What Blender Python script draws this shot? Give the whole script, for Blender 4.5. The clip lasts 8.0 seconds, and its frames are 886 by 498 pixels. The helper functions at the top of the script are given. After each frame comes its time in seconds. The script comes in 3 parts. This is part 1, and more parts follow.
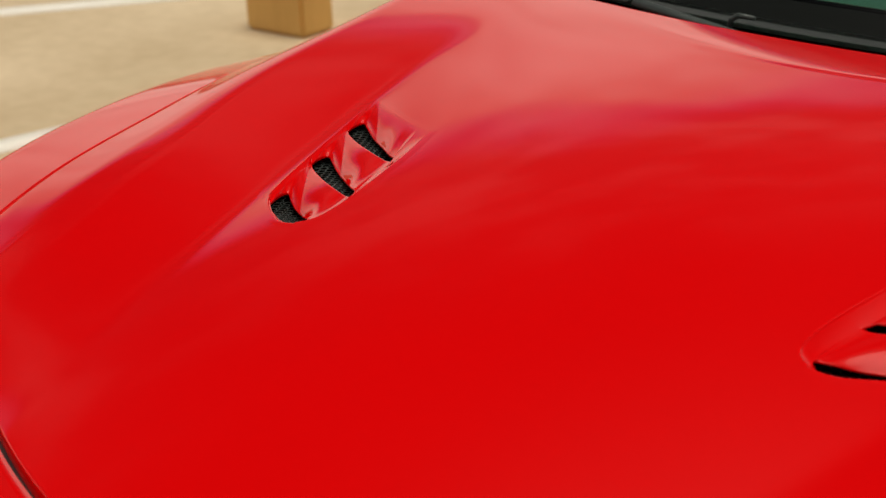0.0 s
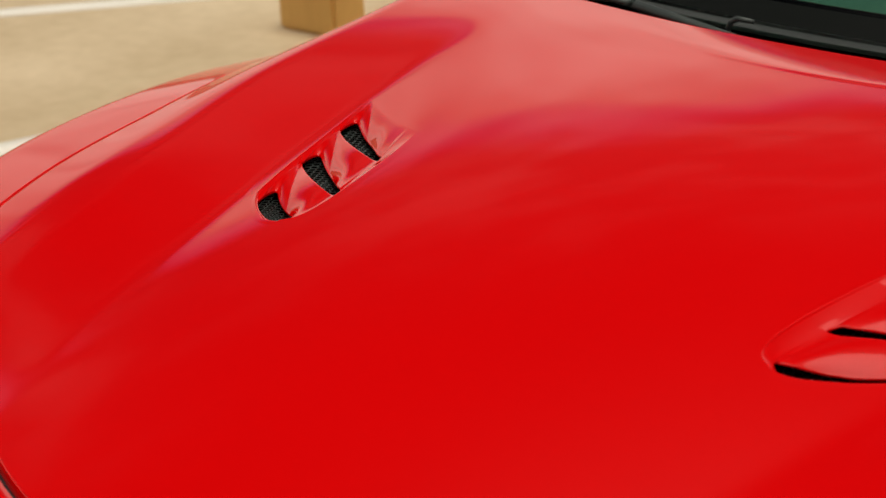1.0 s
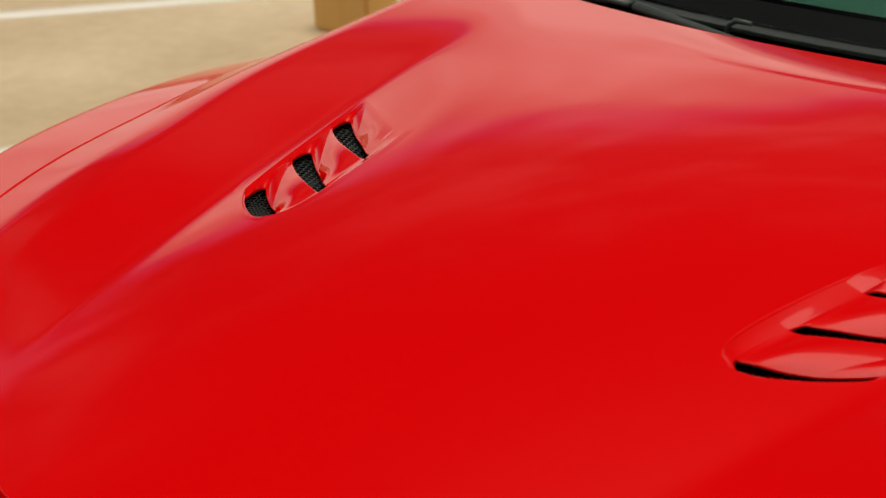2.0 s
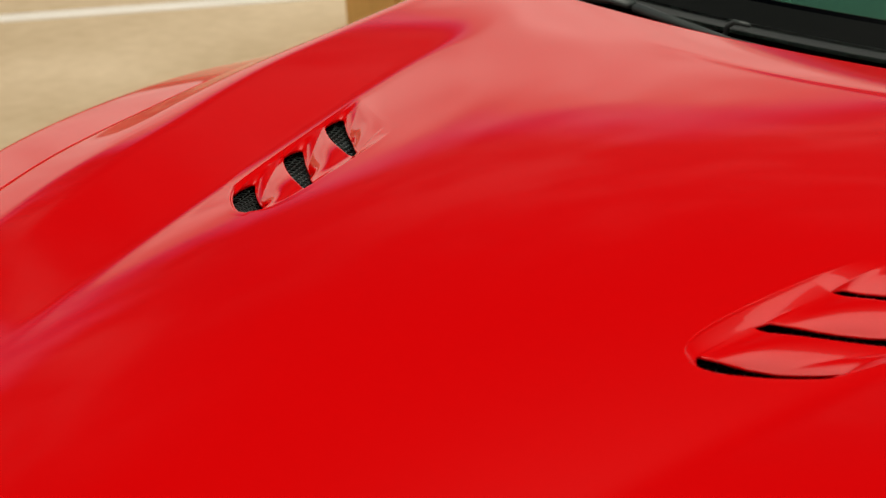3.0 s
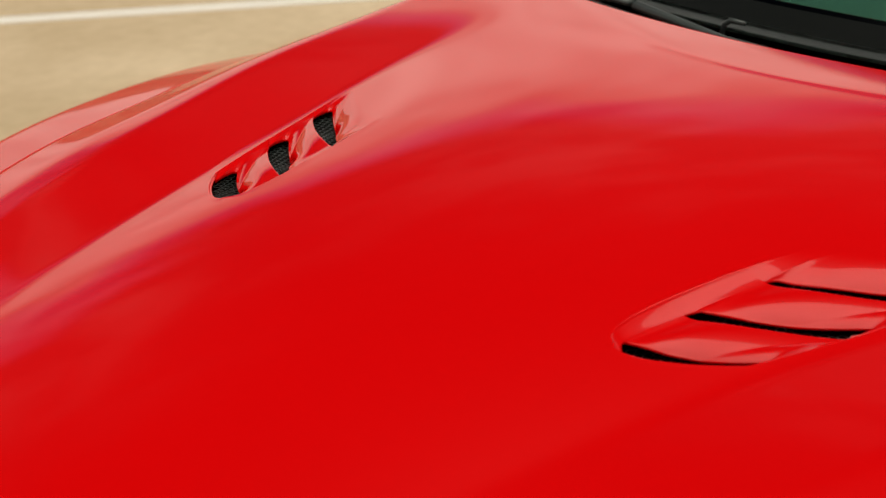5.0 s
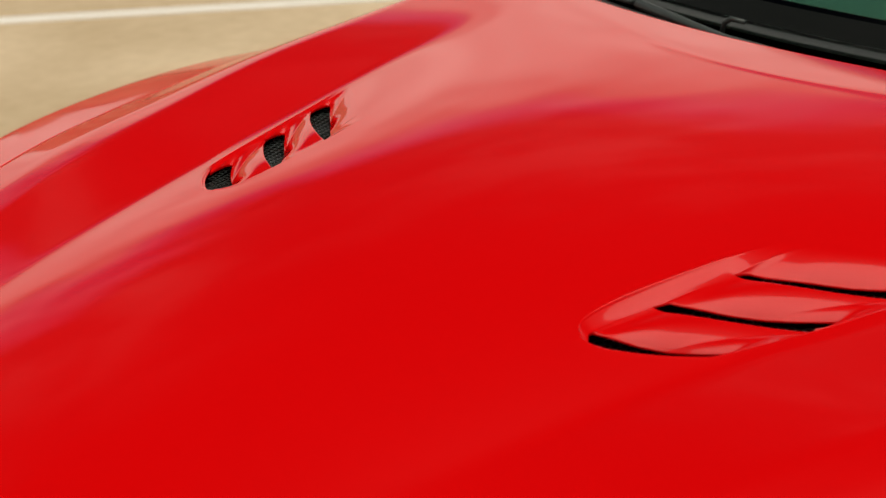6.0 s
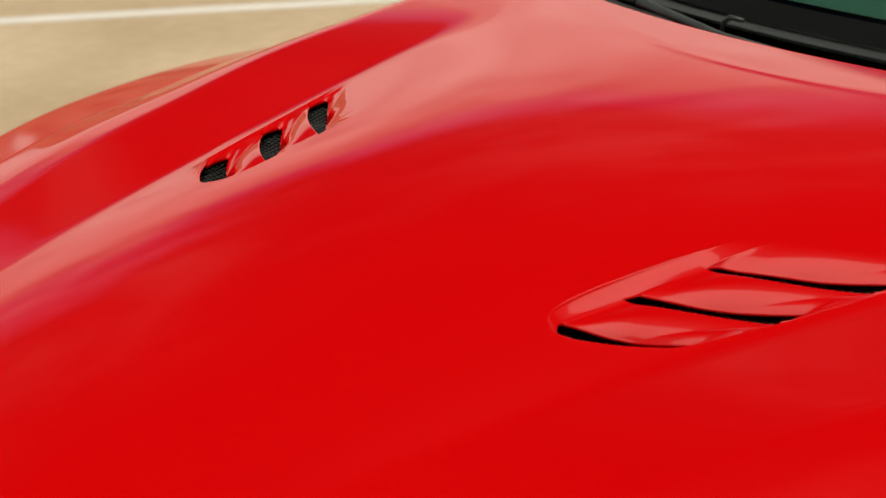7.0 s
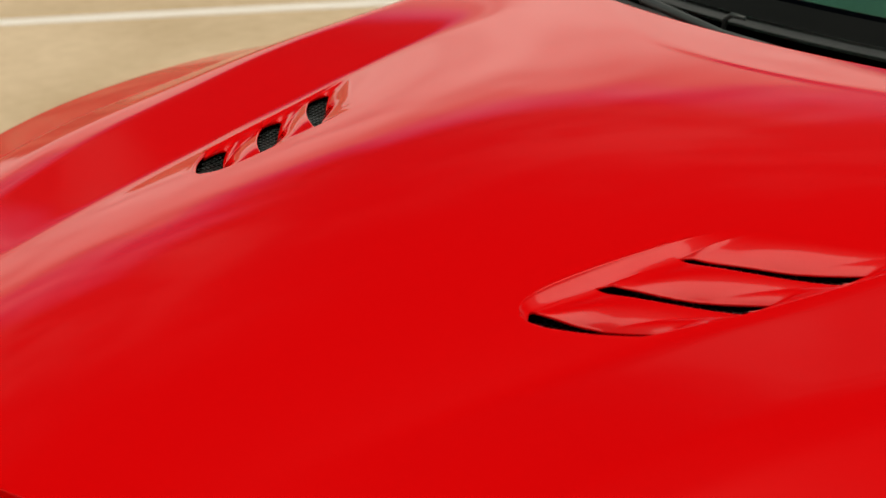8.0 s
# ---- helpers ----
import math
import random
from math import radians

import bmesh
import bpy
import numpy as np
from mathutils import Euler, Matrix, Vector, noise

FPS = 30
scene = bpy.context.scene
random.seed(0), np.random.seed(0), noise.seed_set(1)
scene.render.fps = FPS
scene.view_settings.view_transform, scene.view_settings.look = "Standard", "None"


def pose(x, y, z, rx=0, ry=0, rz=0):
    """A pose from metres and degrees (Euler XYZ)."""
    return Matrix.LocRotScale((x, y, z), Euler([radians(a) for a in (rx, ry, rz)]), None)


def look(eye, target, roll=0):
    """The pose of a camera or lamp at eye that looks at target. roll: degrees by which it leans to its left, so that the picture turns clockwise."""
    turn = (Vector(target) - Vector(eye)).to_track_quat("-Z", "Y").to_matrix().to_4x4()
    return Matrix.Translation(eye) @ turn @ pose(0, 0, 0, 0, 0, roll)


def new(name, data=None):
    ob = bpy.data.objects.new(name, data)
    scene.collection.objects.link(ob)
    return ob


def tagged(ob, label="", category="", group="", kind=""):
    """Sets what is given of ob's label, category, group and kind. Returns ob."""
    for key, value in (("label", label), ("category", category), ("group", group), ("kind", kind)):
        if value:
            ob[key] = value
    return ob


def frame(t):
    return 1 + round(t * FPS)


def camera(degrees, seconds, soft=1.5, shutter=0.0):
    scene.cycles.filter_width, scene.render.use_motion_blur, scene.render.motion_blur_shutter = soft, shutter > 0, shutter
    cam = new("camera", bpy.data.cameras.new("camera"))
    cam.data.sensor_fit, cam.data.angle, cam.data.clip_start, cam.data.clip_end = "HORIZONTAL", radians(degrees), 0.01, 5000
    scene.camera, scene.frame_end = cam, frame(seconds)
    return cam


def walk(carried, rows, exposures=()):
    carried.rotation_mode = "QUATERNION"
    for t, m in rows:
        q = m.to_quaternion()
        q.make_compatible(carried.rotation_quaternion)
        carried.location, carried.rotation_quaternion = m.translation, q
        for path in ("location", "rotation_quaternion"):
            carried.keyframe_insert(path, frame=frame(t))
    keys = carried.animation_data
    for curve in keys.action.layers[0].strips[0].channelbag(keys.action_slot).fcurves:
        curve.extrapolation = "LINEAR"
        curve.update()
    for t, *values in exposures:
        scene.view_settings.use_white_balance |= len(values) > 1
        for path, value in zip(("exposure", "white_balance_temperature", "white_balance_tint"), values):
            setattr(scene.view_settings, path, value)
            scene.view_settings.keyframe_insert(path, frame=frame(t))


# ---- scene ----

# ---- camera ----
cam = camera(27.743, 8.0, soft=1.4)
cam.data.dof.use_dof, cam.data.dof.focus_distance, cam.data.dof.aperture_fstop = True, 1.85, 9.0
walk(cam, [
    (0.0, pose(0.9046, -1.1188, 1.5020, 68.147, 3.107, 40.862)),
    (0.5, pose(0.9352, -1.1032, 1.5035, 68.198, 3.142, 41.723)),
    (1.0, pose(0.9654, -1.0883, 1.5041, 68.249, 3.152, 42.545)),
    (1.5, pose(0.9967, -1.0714, 1.5030, 68.340, 3.211, 43.403)),
    (3.0, pose(1.0872, -1.0202, 1.4978, 68.642, 3.393, 45.923)),
    (3.5, pose(1.1171, -1.0034, 1.4964, 68.723, 3.470, 46.708)),
    (4.0, pose(1.1484, -0.9855, 1.4935, 68.833, 3.474, 47.598)),
    (4.5, pose(1.1785, -0.9683, 1.4912, 68.909, 3.553, 48.408)),
    (6.0, pose(1.2703, -0.9183, 1.4855, 69.123, 3.746, 50.914)),
    (6.5, pose(1.3014, -0.9012, 1.4842, 69.207, 3.880, 51.708)),
    (7.0, pose(1.3318, -0.8858, 1.4831, 69.268, 3.917, 52.531)),
    (7.5, pose(1.3626, -0.8694, 1.4803, 69.362, 3.934, 53.377)),
    (8.0, pose(1.3924, -0.8505, 1.4756, 69.499, 4.080, 54.212)),
])

# ---- light ----
SUN_ELEV, SUN_AZ, GLOW = radians(80), radians(65), 32.0   # azimuth clockwise from +y: almost overhead, behind thin cloud
HAZE_TINT, HAZE_EDGE, HAZE_LIGHT, HAZE_TOP, HAZE_FULL = (1.0, 0.90, 0.76), (0.60, 0.50, 1.50), 9.5, 0.335, 0.17
CLEAR_AZ, HAZE_RISE, SKY_GAIN, VEIL = radians(-60), 0.035, 0.05, 0.27
world = bpy.data.worlds.new("sky")
scene.world = world
world.use_nodes = True
wn, wl = world.node_tree.nodes, world.node_tree.links
sky = wn.new("ShaderNodeTexSky")
sky.sky_type, sky.sun_disc = "NISHITA", False
sky.sun_elevation, sky.sun_rotation = SUN_ELEV, SUN_AZ
sky.air_density, sky.dust_density, sky.ozone_density = 1.0, 1.0, 1.5


def wmath(op, a, b=None, c=None):
    n = wn.new("ShaderNodeMath")
    n.operation = op
    for i, v in enumerate((a, b, c)):
        if v is None:
            continue
        if isinstance(v, (int, float)):
            n.inputs[i].default_value = v
        else:
            wl.new(v, n.inputs[i])
    return n.outputs[0]


# a bank of bright haze round the horizon, thinnest over the front corner of the car, under a dark clear sky
geo = wn.new("ShaderNodeTexCoord")
sep = wn.new("ShaderNodeSeparateXYZ")
wl.new(geo.outputs["Generated"], sep.inputs[0])
up = wmath("MAXIMUM", sep.outputs[2], 0.0)
inv = wmath("DIVIDE", 1.0, wmath("ADD", up, 0.12))
flat = wn.new("ShaderNodeCombineXYZ")
wl.new(wmath("MULTIPLY", sep.outputs[0], inv), flat.inputs[0])
wl.new(wmath("MULTIPLY", sep.outputs[1], inv), flat.inputs[1])
puff = wn.new("ShaderNodeTexNoise")
puff.inputs["Scale"].default_value, puff.inputs["Detail"].default_value = 1.5, 5.0
wl.new(flat.outputs[0], puff.inputs["Vector"])
along = wmath("ADD", wmath("MULTIPLY", sep.outputs[0], math.sin(CLEAR_AZ)), wmath("MULTIPLY", sep.outputs[1], math.cos(CLEAR_AZ)))
level = wmath("SQRT", wmath("MAXIMUM", wmath("SUBTRACT", 1.0, wmath("MULTIPLY", up, up)), 0.0))
across = wmath("SUBTRACT", wmath("MULTIPLY", sep.outputs[1], math.sin(CLEAR_AZ)), wmath("MULTIPLY", sep.outputs[0], math.cos(CLEAR_AZ)))
rise = wmath("MULTIPLY_ADD", wmath("MAXIMUM", across, 0.0), 3.5, 1.0)      # the bank climbs faster towards the front
away = wmath("MINIMUM", wmath("MULTIPLY", wmath("SUBTRACT", level, along), rise), HAZE_RISE)
height = wmath("ADD", wmath("SUBTRACT", up, away), wmath("MULTIPLY_ADD", puff.outputs[0], 0.22, -0.11))
haze = wn.new("ShaderNodeMapRange")
haze.interpolation_type = "SMOOTHSTEP"
haze.inputs[1].default_value, haze.inputs[2].default_value = HAZE_TOP, HAZE_FULL
wl.new(height, haze.inputs[0])
lit = wn.new("ShaderNodeMix")
lit.data_type = "RGBA"
lit.inputs[6].default_value = (*[c * HAZE_LIGHT for c in HAZE_EDGE], 1)
lit.inputs[7].default_value = (*[c * HAZE_LIGHT for c in HAZE_TINT], 1)
warm = wn.new("ShaderNodeMapRange")
warm.inputs[1].default_value, warm.inputs[2].default_value = 0.08, 0.55
wl.new(haze.outputs[0], warm.inputs[0])
wl.new(warm.outputs[0], lit.inputs[0])
blue = wn.new("ShaderNodeMix")
blue.data_type, blue.blend_type = "RGBA", "MULTIPLY"
blue.inputs[0].default_value = 1.0
blue.inputs[7].default_value = (SKY_GAIN, SKY_GAIN, SKY_GAIN, 1)
wl.new(sky.outputs[0], blue.inputs[6])
whole = wn.new("ShaderNodeMix")
whole.data_type = "RGBA"
wl.new(haze.outputs[0], whole.inputs[0])
wl.new(blue.outputs[2], whole.inputs[6])
streak = wn.new("ShaderNodeTexNoise")
streak.inputs["Scale"].default_value, streak.inputs["Detail"].default_value = 3.2, 4.0
wl.new(flat.outputs[0], streak.inputs["Vector"])
patchy = wn.new("ShaderNodeMix")
patchy.data_type, patchy.blend_type = "RGBA", "MULTIPLY"
patchy.inputs[0].default_value = 1.0
wl.new(lit.outputs[2], patchy.inputs[6])
wl.new(wmath("MULTIPLY_ADD", streak.outputs[0], 1.0, 0.5), patchy.inputs[7])
wl.new(patchy.outputs[2], whole.inputs[7])
# a thin veil of high cloud above the bank
veil = wn.new("ShaderNodeMapRange")
veil.interpolation_type = "SMOOTHSTEP"
veil.inputs[1].default_value, veil.inputs[2].default_value = 0.66, 0.30
wl.new(wmath("SUBTRACT", up, away), veil.inputs[0])
wisp = wn.new("ShaderNodeMapRange")
wisp.interpolation_type = "SMOOTHSTEP"
wisp.inputs[1].default_value, wisp.inputs[2].default_value = 0.40, 0.66
wl.new(streak.outputs[0], wisp.inputs[0])
veiled = wn.new("ShaderNodeMix")
veiled.data_type = "RGBA"
veiled.inputs[7].default_value = (*[c * HAZE_LIGHT for c in (1.0, 0.88, 0.80)], 1)
east = wn.new("ShaderNodeMapRange")     # thickest over the tail of the car and past its nose, gone between them
east.interpolation_type = "SMOOTHSTEP"
east.inputs[1].default_value, east.inputs[2].default_value = 0.42, 0.80
wl.new(wmath("DIVIDE", sep.outputs[1], wmath("MAXIMUM", level, 0.05)), east.inputs[0])
west = wn.new("ShaderNodeMapRange")
west.interpolation_type = "SMOOTHSTEP"
west.inputs[1].default_value, west.inputs[2].default_value = 0.46, 0.28
wl.new(wmath("DIVIDE", sep.outputs[1], wmath("MAXIMUM", level, 0.05)), west.inputs[0])
thick = wmath("ADD", wmath("MULTIPLY_ADD", east.outputs[0], 0.8, 0.15), wmath("MULTIPLY", west.outputs[0], 0.5))
wl.new(wmath("MULTIPLY", wmath("MULTIPLY", veil.outputs[0], thick), wmath("MULTIPLY_ADD", wisp.outputs[0], 0.7 * VEIL, 0.3 * VEIL)), veiled.inputs[0])
wl.new(whole.outputs[2], veiled.inputs[6])
# the veiled sun's own wide glow in the cloud
sun_dir = Vector((math.sin(SUN_AZ) * math.cos(SUN_ELEV), math.cos(SUN_AZ) * math.cos(SUN_ELEV), math.sin(SUN_ELEV)))
near_sun = wn.new("ShaderNodeVectorMath")
near_sun.operation = "DOT_PRODUCT"
near_sun.inputs[1].default_value = sun_dir
wl.new(geo.outputs["Generated"], near_sun.inputs[0])
glow = wmath("MULTIPLY", wmath("POWER", wmath("MAXIMUM", near_sun.outputs["Value"], 0.0), 12.0), GLOW)
glow = wmath("MULTIPLY", glow, wmath("MULTIPLY_ADD", puff.outputs[0], 0.8, 0.6))
halo = wn.new("ShaderNodeMix")
halo.data_type, halo.blend_type = "RGBA", "ADD"
halo.inputs[0].default_value = 1.0
tint = wn.new("ShaderNodeMix")
tint.data_type, tint.blend_type = "RGBA", "MULTIPLY"
tint.inputs[0].default_value = 1.0
tint.inputs[6].default_value = (1.0, 0.93, 0.82, 1)
wl.new(glow, tint.inputs[7])
wl.new(veiled.outputs[2], halo.inputs[6])
wl.new(tint.outputs[2], halo.inputs[7])
wl.new(halo.outputs[2], wn["Background"].inputs[0])
wn["Background"].inputs[1].default_value = 0.10
sun_data = bpy.data.lights.new("sun", "SUN")
sun_data.energy, sun_data.angle, sun_data.color = 1.45, radians(50), (1.0, 0.92, 0.80)
sun = new("sun", sun_data)
sun.matrix_world = look(sun_dir * 30, (0, 0, 0))
scene.view_settings.exposure = 0.0


# ---- materials ----
def material(name, color, rough=0.5, metal=0.0, **more):
    m = bpy.data.materials.new(name)
    m.use_nodes = True
    b = m.node_tree.nodes["Principled BSDF"]
    b.inputs["Base Color"].default_value = (*color, 1)
    b.inputs["Roughness"].default_value = rough
    b.inputs["Metallic"].default_value = metal
    for k, v in more.items():
        b.inputs[k.replace("_", " ")].default_value = v
    return m


def vary(m, scale, amount, color2, detail=4.0, bump=0.0, rough=0.0, stretch=(1, 1, 1)):
    """Two-scale noise over the base colour, with fine relief."""
    n, l = m.node_tree.nodes, m.node_tree.links
    b = n["Principled BSDF"]
    co = n.new("ShaderNodeTexCoord")
    mp = n.new("ShaderNodeMapping")
    mp.inputs["Scale"].default_value = stretch
    l.new(co.outputs["Object"], mp.inputs[0])
    big, small = n.new("ShaderNodeTexNoise"), n.new("ShaderNodeTexNoise")
    big.inputs["Scale"].default_value, big.inputs["Detail"].default_value = scale, detail
    small.inputs["Scale"].default_value, small.inputs["Detail"].default_value = scale * 14, 3
    for t in (big, small):
        l.new(mp.outputs[0], t.inputs["Vector"])
    add = n.new("ShaderNodeMath")
    add.operation = "MULTIPLY_ADD"
    add.inputs[1].default_value = 0.35
    l.new(small.outputs[0], add.inputs[0])
    l.new(big.outputs[0], add.inputs[2])
    ramp = n.new("ShaderNodeMapRange")
    ramp.inputs[1].default_value, ramp.inputs[2].default_value = 0.45, 0.95
    ramp.inputs[3].default_value, ramp.inputs[4].default_value = 0.0, amount
    l.new(add.outputs[0], ramp.inputs[0])
    mix = n.new("ShaderNodeMix")
    mix.data_type = "RGBA"
    mix.inputs[6].default_value = b.inputs["Base Color"].default_value
    mix.inputs[7].default_value = (*color2, 1)
    l.new(ramp.outputs[0], mix.inputs[0])
    l.new(mix.outputs[2], b.inputs["Base Color"])
    if bump:
        bp = n.new("ShaderNodeBump")
        bp.inputs["Strength"].default_value, bp.inputs["Distance"].default_value = bump, 0.002
        l.new(small.outputs[0], bp.inputs["Height"])
        l.new(bp.outputs[0], b.inputs["Normal"])
    if rough:
        rr = n.new("ShaderNodeMapRange")
        base = b.inputs["Roughness"].default_value
        rr.inputs[3].default_value, rr.inputs[4].default_value = base - rough, base + rough
        l.new(small.outputs[0], rr.inputs[0])
        l.new(rr.outputs[0], b.inputs["Roughness"])
    return m


PAINT = vary(material("red_car_paint", (0.72, 0.0012, 0.0015), 0.45, Specular_IOR_Level=0.0, Coat_Weight=1.0,
                      Coat_Roughness=0.03, Coat_IOR=1.29), 3.0, 0.5, (0.67, 0.0012, 0.002))
BLACK = vary(material("black_plastic", (0.028, 0.034, 0.032), 0.55), 9, 0.7, (0.042, 0.05, 0.047), bump=0.2, rough=0.1)
# near-black without gloss: the shade inside cavities is put into this colour
DARK = material("cavity_shade_black", (0.004, 0.004, 0.004), 0.9, Specular_IOR_Level=0.0)
WIRE = vary(material("black_painted_steel_mesh", (0.10, 0.125, 0.117), 0.32, 0.3), 40, 0.5, (0.14, 0.17, 0.16))
RUBBER = vary(material("black_rubber", (0.02, 0.02, 0.02), 0.75), 12, 0.8, (0.035, 0.035, 0.033), bump=0.3)
ARM = vary(material("satin_black_metal", (0.045, 0.058, 0.054), 0.45, 0.1), 20, 0.5, (0.065, 0.08, 0.075))
GLASS = material("green_tinted_glass", (0.25, 0.48, 0.40), 0.02, IOR=1.45, Transmission_Weight=1.0)
FRIT = vary(material("black_glass_border", (0.005, 0.007, 0.006), 0.5, Specular_IOR_Level=0.06), 5, 0.4, (0.012, 0.012, 0.012))
CABIN = vary(material("dark_cabin_trim", (0.14, 0.19, 0.16), 0.8), 6, 0.6, (0.18, 0.24, 0.20))
ALLOY = vary(material("grey_alloy", (0.3, 0.3, 0.31), 0.35, 0.9), 8, 0.4, (0.22, 0.22, 0.22))
CONCRETE = vary(material("sandy_concrete", (0.50, 0.38, 0.22), 0.9), 1.1, 1.0, (0.74, 0.60, 0.40), detail=6, bump=0.4, stretch=(1, 1, 1))
LINE = vary(material("worn_white_road_paint", (0.92, 0.89, 0.80), 0.8), 3, 0.4, (0.78, 0.73, 0.60), bump=0.3)
SCRUB = vary(material("dry_scrub", (0.62, 0.47, 0.30), 0.95), 0.09, 1.0, (0.12, 0.06, 0.035), detail=3, stretch=(0.5, 0.5, 2.5))
TIMBER = vary(material("orange_brown_timber", (0.72, 0.45, 0.14), 0.7), 3, 0.8, (0.56, 0.33, 0.09), bump=0.4, stretch=(3, 3, 0.4))


# ---- mesh helpers ----
def obj(name, mesh, mat, parent=None, label="", smooth=True):
    ob = new(name, mesh)
    if mat:
        mesh.materials.append(mat)
    if smooth:
        mesh.polygons.foreach_set("use_smooth", [True] * len(mesh.polygons))
    if parent:
        ob.parent = parent
    if label:
        ob["label"] = label
    return ob


def sheet(name, pts, mat, parent=None, label="", keep=None, flip=False, closed=False):
    """A mesh from an (m, n, 3) grid of points; keep(i, j) says which faces stay."""
    pts = np.asarray(pts, float)
    m, n = pts.shape[:2]
    faces = []
    for i in range(m - 1):
        for j in range(n if closed else n - 1):
            if keep is None or keep[i, j]:
                k = (j + 1) % n
                f = (i * n + j, i * n + k, (i + 1) * n + k, (i + 1) * n + j)
                faces.append(f[::-1] if flip else f)
    mesh = bpy.data.meshes.new(name)
    mesh.from_pydata([tuple(p) for p in pts.reshape(-1, 3)], [], faces)
    bm = bmesh.new()
    bm.from_mesh(mesh)
    bmesh.ops.delete(bm, geom=[v for v in bm.verts if not v.link_faces], context="VERTS")
    bm.to_mesh(mesh)
    bm.free()
    return obj(name, mesh, mat, parent, label)


def part(name, bm, mat, parent, label="", smooth=False):
    mesh = bpy.data.meshes.new(name)
    bm.to_mesh(mesh)
    bm.free()
    return obj(name, mesh, mat, parent, label, smooth)


def box(size, at=(0, 0, 0), bevel=0.0, turn=(0, 0, 0)):
    bm = bmesh.new()
    bmesh.ops.create_cube(bm, size=1, matrix=pose(*at, *turn) @ Matrix.Diagonal((*size, 1)))
    if bevel:
        bmesh.ops.bevel(bm, geom=bm.edges[:], offset=bevel, segments=2, affect="EDGES")
    return bm


def tube(points, radii, sides=10, squash=1.0):
    """A bar along points, with a radius at each; squash flattens it in height."""
    bm = bmesh.new()
    rings = []
    pts = [Vector(p) for p in points]
    for i, p in enumerate(pts):
        d = (pts[min(i + 1, len(pts) - 1)] - pts[max(i - 1, 0)]).normalized()
        side = d.cross(Vector((0, 0, 1))).normalized()
        up = side.cross(d)
        rings.append([bm.verts.new(p + radii[i] * (side * math.cos(a) + up * math.sin(a) * squash))
                      for a in [2 * math.pi * k / sides for k in range(sides)]])
    for r, s in zip(rings, rings[1:]):
        for k in range(sides):
            bm.faces.new((r[k], r[(k + 1) % sides], s[(k + 1) % sides], s[k]))
    bm.faces.new(rings[0][::-1])
    bm.faces.new(rings[-1])
    bmesh.ops.recalc_face_normals(bm, faces=bm.faces[:])
    return bm


# ---- the shape of the car's front: height over the plan ----
def cub(ys, vs, y):
    """A natural cubic spline through (ys, vs), straight beyond its ends."""
    ys, vs = np.array(ys, float), np.array(vs, float)
    n, h = len(ys), np.diff(ys)
    A, r = np.zeros((n, n)), np.zeros(n)
    A[0, 0] = A[-1, -1] = 1
    for i in range(1, n - 1):
        A[i, i - 1], A[i, i], A[i, i + 1] = h[i - 1], 2 * (h[i - 1] + h[i]), h[i]
        r[i] = 6 * ((vs[i + 1] - vs[i]) / h[i] - (vs[i] - vs[i - 1]) / h[i - 1])
    m = np.linalg.solve(A, r)
    y = np.asarray(y, float)
    yc = np.clip(y, ys[0], ys[-1])
    k = np.clip(np.searchsorted(ys, yc) - 1, 0, n - 2)
    a, b = (ys[k + 1] - yc) / h[k], (yc - ys[k]) / h[k]
    v = a * vs[k] + b * vs[k + 1] + ((a ** 3 - a) * m[k] + (b ** 3 - b) * m[k + 1]) * h[k] ** 2 / 6
    s0 = (vs[1] - vs[0]) / h[0] - h[0] * m[1] / 6
    s1 = (vs[-1] - vs[-2]) / h[-1] + h[-1] * m[-2] / 6
    return v + np.where(y < ys[0], (y - ys[0]) * s0, 0) + np.where(y > ys[-1], (y - ys[-1]) * s1, 0)


# half-width and height of each line along the car, at these stations from front to rear
YK = [-.75, -.45, -.2, 0, .15, .3, .5, .75, 1.0]
XB = [.18, .250, .328, .380, .424, .466, .508, .560, .60]
XA = [.46, .47, .490, .545, .598, .646, .689, .745, .76]
ZA = [.54, .742, .847, .887, .899, .911, .9218, .9262, .926]
XS = [.55, .575, .618, .666, .692, .716, .742, .765, .78]
DS = [.027, .022, .018, .0160, .0155, .018, .035, .055, .065]
XF = [.70, .75, .78, .812, .832, .842, .86, .88, .89]
DF = [.092, .070, .055, .040, .0365, .045, .075, .115, .14]
XW = [.84, .89, .92, .938, .948, .953, .955, .957, .957]
DW = [.26, .22, .19, .17, .17, .18, .22, .27, .30]
Z0Y = [-.75, -.6, -.43, -.2, 0, .2, .35, .45, .51, .58, .64, .8]
Z0 = [.60, .745, .824, .882, .916, .937, .9440, .9451, .9451, .9439, .9418, .935]
KY = [-.75, 0, .14, .25, .36, .5, .65, 1.0]
KV = [.25, .25, .235, .195, .145, .088, .045, .038]
DX = 0.96 / 1200
XG = np.arange(1201) * DX


def blur(z, s):
    n = int(4 * s / DX)
    w = np.exp(-0.5 * (np.arange(-n, n + 1) * DX / s) ** 2)
    zz = np.concatenate([z[n:0:-1], z, z[-1] + (z[-1] - z[-2]) * np.arange(1, n + 1)])
    return np.convolve(zz, w / w.sum(), "valid")


def smooth(t):
    t = np.clip(t, 0, 1)
    return t * t * (3 - 2 * t)


